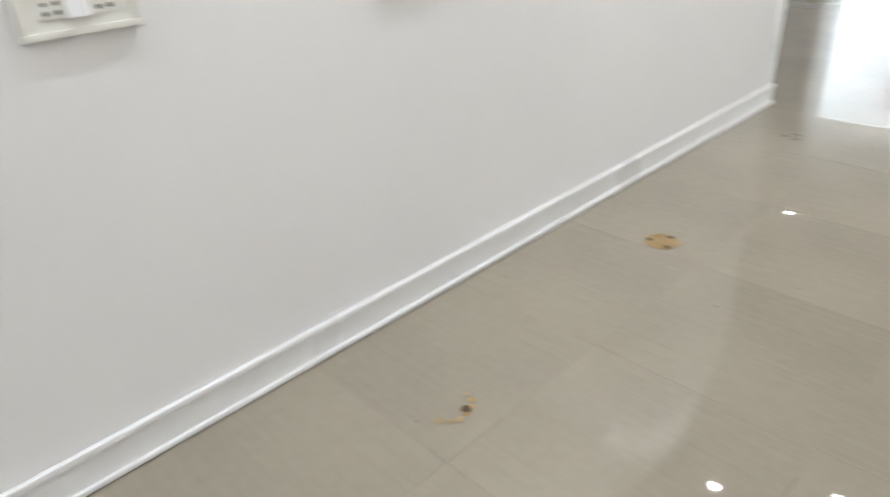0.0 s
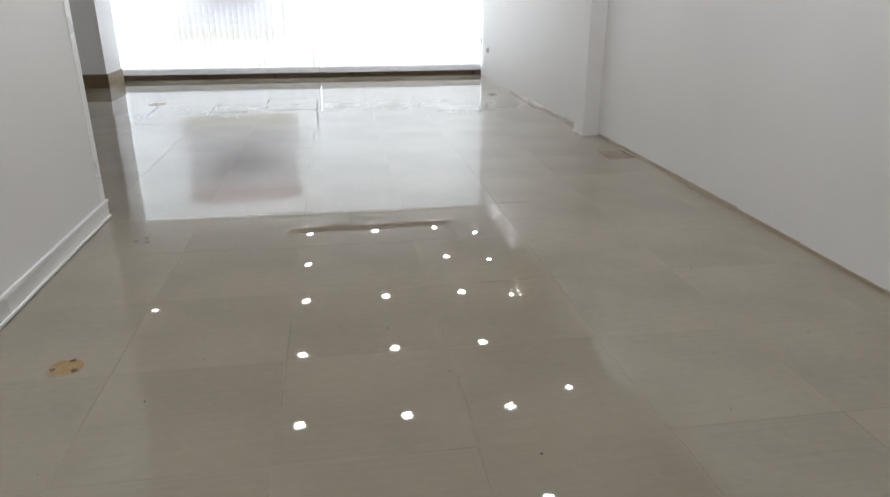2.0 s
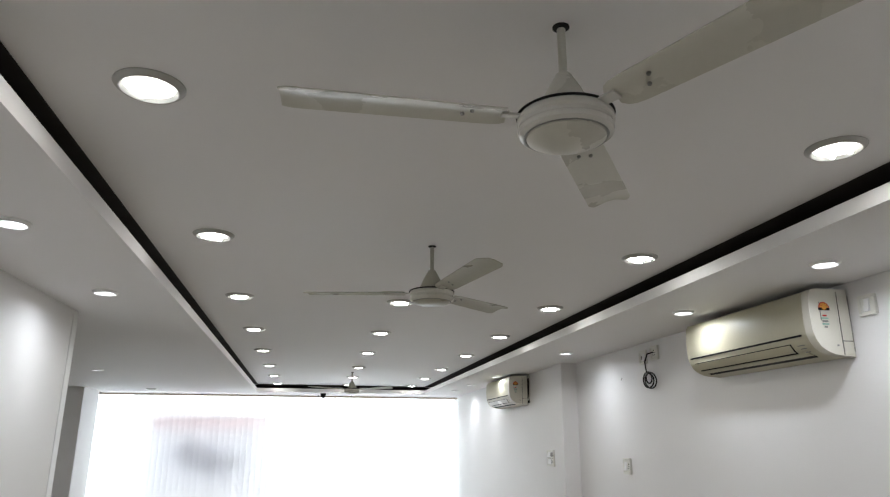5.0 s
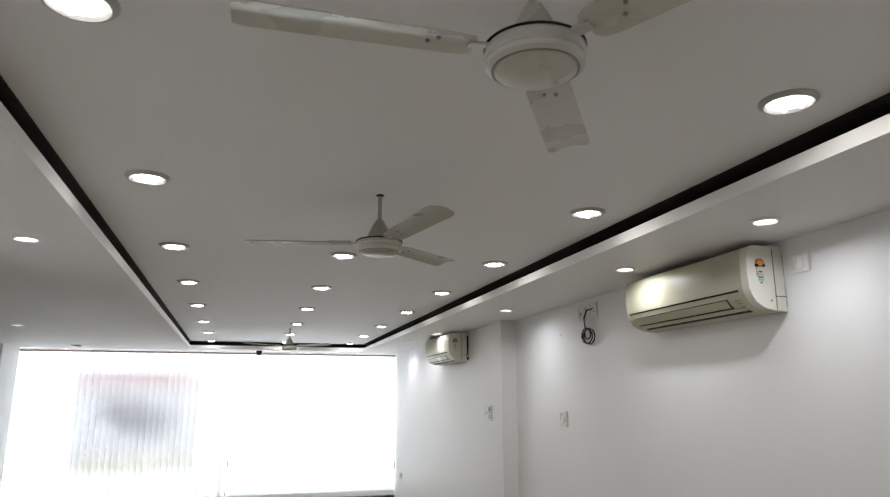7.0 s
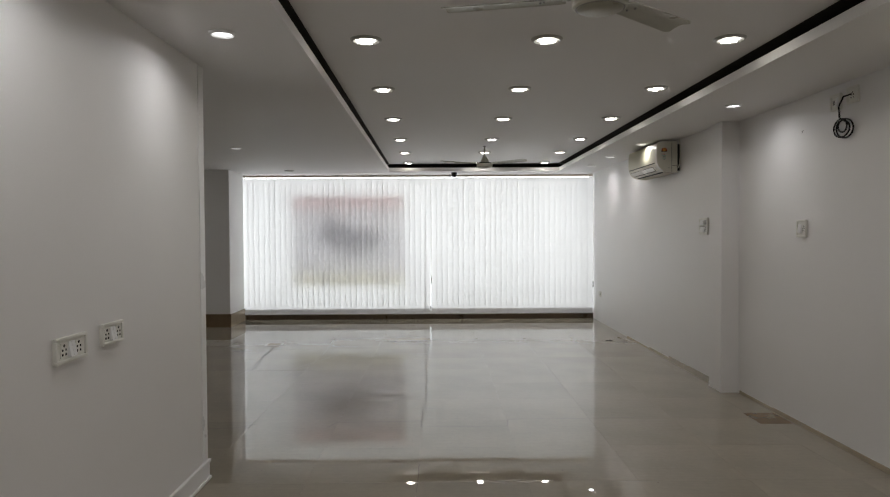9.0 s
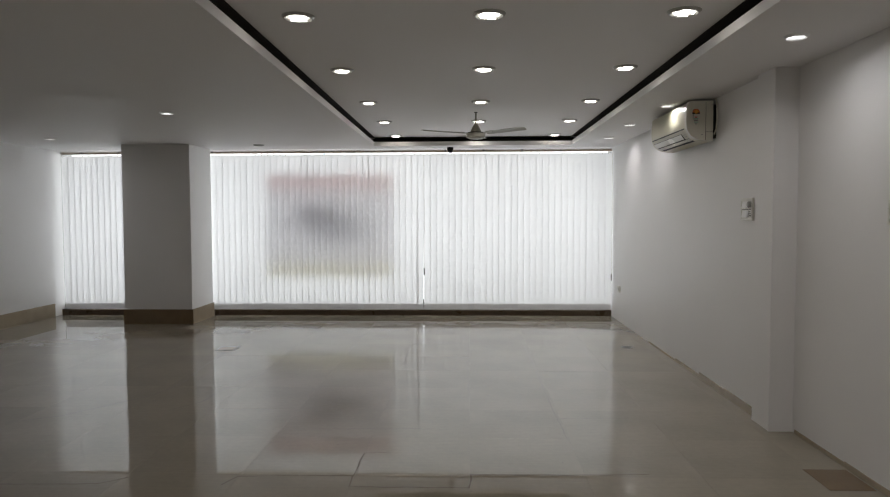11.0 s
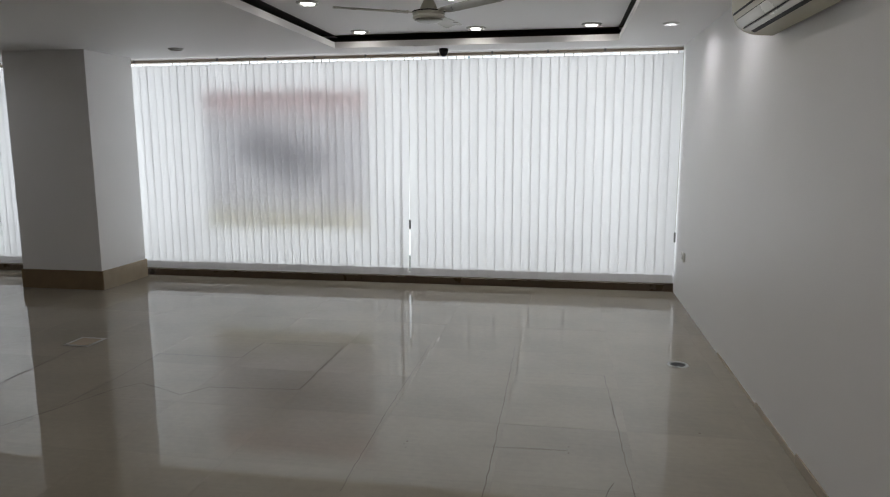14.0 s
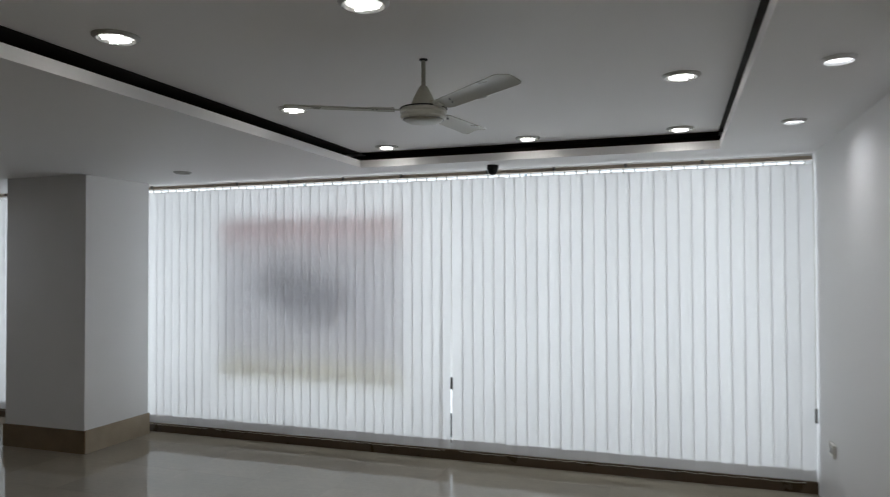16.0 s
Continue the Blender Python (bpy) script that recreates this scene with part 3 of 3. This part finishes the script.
switchboard(pose(PART_X, 2.16, 1.075, 0, 0, FACE_EAST), 0.18, 0.092, two, "white switch board with two sockets and two rockers")
switchboard(pose(NEAR_X, 5.62, 1.47, 0, 0, FACE_WEST), 0.13, 0.13, [("rocker", -0.03, 0, 0.022, 0.066), ("rocker", -0.006, 0, 0.022, 0.066), ("socket", 0.034, 0, 0.044, 0.056)], "small square white switch board on the wall")
bank = [("rocker", -0.062 + 0.025 * k, 0.034, 0.022, 0.05) for k in range(4)] + [("rocker", -0.062 + 0.025 * k, -0.034, 0.022, 0.05) for k in range(4)]
bank += [("dial", 0.058, 0.036, 0.046, 0.046), ("socket", 0.058, -0.032, 0.044, 0.05)]
bank += [("gap", 0, 0, 0.165, 0.006)] + [("gap", -0.0745 + 0.025 * k, z, 0.005, 0.05) for k in range(5) for z in (-0.034, 0.034)]
switchboard(pose(FAR_X, 7.19, 1.5, 0, 0, FACE_WEST), 0.205, 0.165, bank, "white two-row switch board with a grey regulator dial")
switchboard(pose(NEAR_X, 5.20, 2.315, 0, 0, FACE_WEST), 0.12, 0.11, [("rocker", 0.02, 0, 0.022, 0.06), ("gap", -0.02, 0, 0.02, 0.03)], "white isolator plate high on the wall", "wall_socket")
switchboard(pose(NEAR_X, 5.01, 2.33, 0, 0, FACE_WEST), 0.12, 0.11, [("socket", 0, 0, 0.05, 0.06)], "white socket plate with a black cable", "wall_socket")
switchboard(pose(NEAR_X, 2.87, 2.295, 0, 0, FACE_WEST), 0.105, 0.1, [("rocker", 0, 0, 0.03, 0.06)], "plain white isolator plate beside the air conditioner", "wall_socket")
switchboard(pose(FAR_X, 11.46, 0.45, 0, 0, FACE_WEST), 0.13, 0.085, [("rocker", -0.03, 0, 0.022, 0.045), ("socket", 0.025, 0, 0.04, 0.045)], "white socket plate low on the wall", "wall_socket")

cable = thing("cable", "coiled black cable hanging from a wall socket", "cable")
pts = [(NEAR_X - 0.02, 5.01, 2.335), (NEAR_X - 0.05, 5.05, 2.325), (NEAR_X - 0.05, 5.10, 2.27), (NEAR_X - 0.03, 5.125, 2.2)]
for k in range(1, 61):
    a = math.pi / 2 + 2 * math.pi * k / 20
    r = 0.058 + 0.014 * math.sin(k * 0.17)
    pts.append((NEAR_X - 0.022 - 0.010 * math.sin(k * 0.33), 5.10 + 0.02 * math.sin(k * 0.11) + 1.5 * r * math.cos(a), 2.135 - 0.012 * math.cos(k * 0.13) + 0.85 * r * math.sin(a)))
part("cable_coil", tube(pts, 0.0056), BLACKSLOT, cable, "", True)

hook = thing("wire_hook", "small bent wire sticking out of the wall", "wire")
part("wire", tube([(NEAR_X, 5.62, 2.19), (NEAR_X - 0.012, 5.62, 2.185), (NEAR_X - 0.012, 5.625, 2.17)], 0.002), GREY, hook)

# ---- vertical blinds ----
SLAT_TOP, SLAT_LOW, PITCH = 2.345, 0.105, 0.0896


def slat_mesh(width, z0, z1, bow, lift=0.0):
    bm = bmesh.new()
    cols = []
    for k in range(5):
        s = k / 4 - 0.5
        yy = -bow * (1 - 4 * s * s) + lift
        cols.append([bm.verts.new((s * width, yy, z)) for z in (z0, z0 + (z1 - z0) / 3, z0 + 2 * (z1 - z0) / 3, z1)])
    for a, b in zip(cols, cols[1:]):
        for j in range(3):
            bm.faces.new((a[j], b[j], b[j + 1], a[j + 1]))
    return bm


SLAT = mesh_of("slat", slat_mesh(0.1035, SLAT_LOW, SLAT_TOP, 0.0012), BLIND, True)
POCKET = mesh_of("weight_pocket", slat_mesh(0.094, SLAT_LOW + 0.002, SLAT_LOW + 0.075, 0.0012, 0.0025), HEM, True)
HANGER = mesh_of("hanger", box(-0.004, 0.004, -0.003, 0.003, SLAT_TOP - 0.01, SLAT_TOP + 0.028), CREAMWHITE)
random.seed(11)


def vertical_blind(x0, x1, label):
    b = thing("vertical_blind", label, "vertical blind", "window blinds", pose(0, 11.94, 0))
    part("headrail", box(x0, x1, -0.02, 0.02, 2.372, 2.4, 0.003), RAIL, b, "beige metal headrail")
    n = round((x1 - x0) / PITCH)
    for k in range(n):
        x = x0 + (k + 0.5) * (x1 - x0) / n
        open_end = x1 == 0.034 and k == n - 1
        m = pose(x - 0.028 * open_end, random.uniform(-0.0006, 0.0006), random.uniform(-0.003, 0.003), 0, random.uniform(-0.06, 0.06) + 0.7 * open_end, -3.4 + random.uniform(-0.6, 0.6))
        for nm, me in (("slat", SLAT), ("weight_pocket", POCKET), ("hanger", HANGER)):
            o = new(nm, me)
            o.parent, o.matrix_basis = b, m
    part("chain", tube([(x0 + 0.05, -0.012, 0.1)] + [(x0 + (x1 - x0) * k / 40, -0.012 + 0.004 * math.sin(k), 0.085 + 0.006 * (k % 2)) for k in range(1, 40)], 0.0018, 5), CREAMWHITE, b, "fine white linking chain")
    for k in range(int((x1 - x0) / 0.55)):
        part("clip", box(x0 + 0.3 + 0.55 * k, x0 + 0.32 + 0.55 * k, -0.028, -0.015, 2.375, 2.405), GREY, b)
    return b


vertical_blind(0.036, 2.725, "closed white fabric vertical blind over the window")
vertical_blind(-2.375, 0.034, "closed white fabric vertical blind with a sign showing through")
vertical_blind(-3.36, -2.378, "closed white fabric vertical blind beside the column")
vertical_blind(-5.30, -3.45, "closed white fabric vertical blind behind the column")
for x, y, z0, z1 in ((0.034, 11.92, 0.70, 2.36), (2.725, 11.90, 0.62, 2.36)):
    c = thing("pull_cord", "white pull cord with a grey weight beside the blind", "cord", "blind cords")
    part("cord", tube([(x, y, z1), (x + 0.004, y, (z0 + z1) / 2), (x, y, z0)], 0.0022, 6), CREAMWHITE, c)
    part("weight", box(x - 0.009, x + 0.009, y - 0.009, y + 0.009, z0 - 0.1, z0, 0.003), GREY, c)

# printed translucent poster on the inside of the glass
sign = thing("window_sign", "printed translucent sign with a red top band on the window glass", "sign", "", pose(-1.345, 12.045, 0))
for nm, x0, x1, z0, z1, col, share in (("sign_sheet", -0.93, 0.93, 0.74, 1.86, (0.91, 0.89, 0.92), 0.55), ("red_band", -0.93, 0.93, 1.86, 2.04, (0.92, 0.68, 0.68), 0.62), ("yellow_band", -0.93, 0.93, 0.61, 0.74, (1.0, 0.94, 0.72), 0.72)):
    sheet = bmesh.new()
    sheet.faces.new([sheet.verts.new(p) for p in ((x0, 0, z0), (x1, 0, z0), (x1, 0, z1), (x0, 0, z1))])
    part(nm, sheet, cloth(nm.replace("_", " "), col, share), sign)
blob = bmesh.new()
for cx, cz, rx, rz in ((-0.02, 1.40, 0.58, 0.17), (0.1, 1.24, 0.38, 0.2), (-0.22, 1.53, 0.3, 0.16)):
    ring = [blob.verts.new((cx + rx * math.cos(a), 0.004, cz + rz * math.sin(a))) for a in (2 * math.pi * k / 24 for k in range(24))]
    blob.faces.new(ring)
    bmesh.ops.translate(blob, verts=ring, vec=(0, 0.001 * len(blob.faces), 0))
part("printed_picture", blob, cloth("dark print", (0.78, 0.79, 0.82), 0.72), sign, "dark printed shape on the sign")

dome = thing("security_camera", "small black dome security camera under the ceiling border", "camera", "", pose(0.42, 11.82, SOFFIT_Z))
part("mount", lathe([(0, 0), (0.045, 0), (0.045, -0.03), (0.04, -0.034), (0, -0.034)]), BLACKSLOT, dome, "", True)
part("dome", lathe([(0.04, -0.034), (0.038, -0.05), (0.028, -0.068), (0.014, -0.077), (0, -0.079)]), BLACKSLOT, dome, "", True)

# ---- marks on the floor ----


def flat_ring(points, z=0.0012):
    bm = bmesh.new()
    bm.faces.new([bm.verts.new((x, y, z)) for x, y in points])
    bm.normal_update()
    bmesh.ops.solidify(bm, geom=bm.faces[:], thickness=-0.0008)
    return bm


def wobbly(cx, cy, r, n, amount, seed):
    rng = random.Random(seed)
    return [(cx + r * (1 + rng.uniform(-amount, amount)) * math.cos(a), cy + r * (1 + rng.uniform(-amount, amount)) * math.sin(a)) for a in (2 * math.pi * k / n for k in range(n))]


for cx, cy, seed, pale in ((-0.79, 2.69, 1, True), (-0.75, 1.47, 2, False), (-0.86, 4.14, 3, None)):
    st = thing("floor_stain", "brown fixing marks of a removed fitting on the tiles" if pale is None else "round yellow glue stain with rusty screw marks", "stain", "stains on the floor")
    if pale:
        part("glue_patch", flat_ring(wobbly(cx, cy, 0.066, 22, 0.08, seed)), GLUE, st)
    elif pale is False:
        rng = random.Random(5)
        for k in range(7):
            a = -1.2 + 0.45 * k
            part("glue_streak", flat_ring(wobbly(cx + 0.066 * math.cos(a), cy + 0.066 * math.sin(a), 0.007 + 0.005 * rng.random(), 9, 0.4, k)), GLUE, st)
    for k in range(1 if pale is False else 3):
        a = 0.4 + 2.1 * k + (seed if pale is not False else 0)
        rr = 0.05 if pale is not None else 0.04
        part("screw_mark", flat_ring(wobbly(cx + rr * math.cos(a), cy + rr * math.sin(a), 0.013, 10, 0.35, seed * 10 + k), 0.0022), RUST, st)

cap = thing("floor_drain", "round metal floor drain with a dark cover in the tiles", "floor drain", "", pose(2.43, 9.62, 0))
part("ring", lathe([(0.05, 0), (0.052, 0.004), (0.066, 0.004), (0.07, 0.0)]), RIM, cap, "", True)
part("cover", lathe([(0, 0.002), (0.046, 0.002), (0.05, 0.0005)]), BLACKSLOT, cap, "", True)
# square grey slab and inset stand in for a patch of missing tile
fp = thing("floor_box", "grey mottled patch where a piece of tile is missing", "floor box", "", pose(-1.98, 9.45, 0, 0, 0, 0))
part("patch_slab", box(-0.11, 0.11, -0.11, 0.11, 0.0005, 0.003, 0.001), STEEL, fp)
part("lid_inset", box(-0.085, 0.085, -0.085, 0.085, 0.003, 0.004), PALESTONE, fp)
rep = thing("tile_patch", "brown replacement piece of tile beside the wall", "tile")
part("patch", box(2.6, 2.84, 5.70, 6.0, 0.0004, 0.002), STONE, rep)


def crack(points, w, label, name="floor_crack"):
    """A thin dark uneven line on the floor."""
    rng = random.Random(len(points))
    line = []
    for (xa, ya), (xb, yb) in zip(points, points[1:]):
        n = max(2, int(math.hypot(xb - xa, yb - ya) / 0.06))
        line += [(xa + (xb - xa) * k / n + rng.uniform(-0.004, 0.004), ya + (yb - ya) * k / n + rng.uniform(-0.004, 0.004)) for k in range(n)]
    line.append(points[-1])
    bm = bmesh.new()
    prev = None
    for i, (x, y) in enumerate(line):
        a, b = line[max(i - 1, 0)], line[min(i + 1, len(line) - 1)]
        d = Vector((b[0] - a[0], b[1] - a[1]))
        d.normalize()
        ww = w * rng.uniform(0.5, 1.2)
        pair = [bm.verts.new((x - d.y * ww * s, y + d.x * ww * s, 0.0009)) for s in (-0.5, 0.5)]
        if prev:
            bm.faces.new((prev[0], pair[0], pair[1], prev[1]))
        prev = pair
    return tagged(part(name, bm, RUST), label, "crack", "cracks in the floor")


CRACK, JOINT = "thin dark crack running across the tiles", "dark open joint between tiles"
for points, width, label in (
        ([(-2.6, 6.75), (-2.32, 6.91), (-1.90, 7.50), (-1.83, 7.90), (-1.9, 8.6), (-1.95, 9.4)], 0.014, CRACK),
        ([(-1.56, 7.1), (-1.42, 7.32), (-1.36, 7.95), (-1.22, 8.26), (-1.10, 8.57), (-1.0, 8.70), (-0.64, 8.55), (-0.52, 8.72)], 0.010, CRACK),
        ([(-1.23, 8.26), (-1.22, 8.8), (-1.24, 9.27)], 0.006, JOINT),
        ([(-1.24, 9.27), (-0.61, 9.28), (-0.61, 9.64), (0.03, 9.65), (0.04, 8.75), (-0.52, 8.70)], 0.010, JOINT),
        ([(-0.66, 5.68), (-0.61, 5.81), (0.035, 5.84), (0.04, 5.68), (0.69, 5.68), (0.70, 5.87), (1.33, 5.88), (1.7, 5.9)], 0.010, JOINT),
        ([(-1.9, 5.66), (-1.35, 5.68), (-1.22, 5.78)], 0.010, JOINT),
        ([(0.66, 9.9), (0.665, 8.4), (0.69, 7.6)], 0.003, JOINT),
        ([(1.30, 9.85), (1.315, 8.1), (1.315, 7.2), (1.33, 6.5)], 0.004, CRACK),
        ([(1.30, 8.15), (1.68, 8.17)], 0.006, JOINT),
        ([(1.68, 9.33), (1.92, 9.31), (1.95, 8.22), (1.97, 7.6)], 0.004, JOINT),
        ([(1.88, 7.87), (1.80, 7.63)], 0.004, CRACK),
        ([(1.32, 6.95), (1.85, 6.97)], 0.005, JOINT),
        ([(-0.5, 6.66), (0.45, 6.69)], 0.005, JOINT),
        ([(0.05, 4.86), (0.048, 4.4)], 0.004, JOINT),
        ([(0.05, 3.0), (0.055, 2.3)], 0.001, JOINT),
        ([(0.045, 1.84), (0.05, 1.66)], 0.0015, JOINT),
        ([(0.70, 2.4), (0.705, 1.95)], 0.001, JOINT),
        ([(1.35, 2.0), (1.355, 1.64)], 0.001, JOINT),
        ([(0.95, 3.25), (1.22, 3.26)], 0.004, JOINT),
        ([(0.04, 5.85), (0.04, 6.2), (0.2, 6.22)], 0.008, JOINT)):
    crack(points, width, label)

specks = bmesh.new()
rng = random.Random(8)
for k in range(60):
    cx, cy = rng.uniform(-1.0, 2.7), rng.uniform(1.2, 11)
    specks.faces.new([specks.verts.new((x, y, 0.001)) for x, y in wobbly(cx, cy, rng.uniform(0.002, 0.007), 6, 0.4, k)])
tagged(part("floor_specks", specks, RUST), "small dark specks of dirt on the tiles", "dirt", "", "stuff")

# ---- floor tiles ----
TILE_W = 0.648
tile_bm = bmesh.new()
h = TILE_W / 2 - 0.0004
rings = [[tile_bm.verts.new((sx * (h - i), sy * (h - i), z)) for sx, sy in ((-1, -1), (1, -1), (1, 1), (-1, 1))] for i, z in ((0, -0.0105), (0, -0.0002), (0.0002, 0.0))]
for a, b in zip(rings, rings[1:]):
    for k in range(4):
        tile_bm.faces.new((a[k], a[(k + 1) % 4], b[(k + 1) % 4], b[k]))
tile_bm.faces.new(rings[-1])
TILE_MESH = mesh_of("tile", tile_bm, TILE)
random.seed(21)
for i in range(-9, 5):
    for j in range(-7, 16):
        x, y = 0.045 + TILE_W * (i + 0.5), 1.965 + TILE_W * (j + 0.5)
        if y > 12.3 or y < BACK_Y - 0.3 or (x < PART_X - 0.5 and y < PART_END - 0.6):
            continue
        t = new("tile", TILE_MESH)
        t.parent = floor
        t.matrix_basis = pose(x, y, random.uniform(-0.0003, 0.0002), random.gauss(0, 0.022), random.gauss(0, 0.022), random.choice((0, 180)))
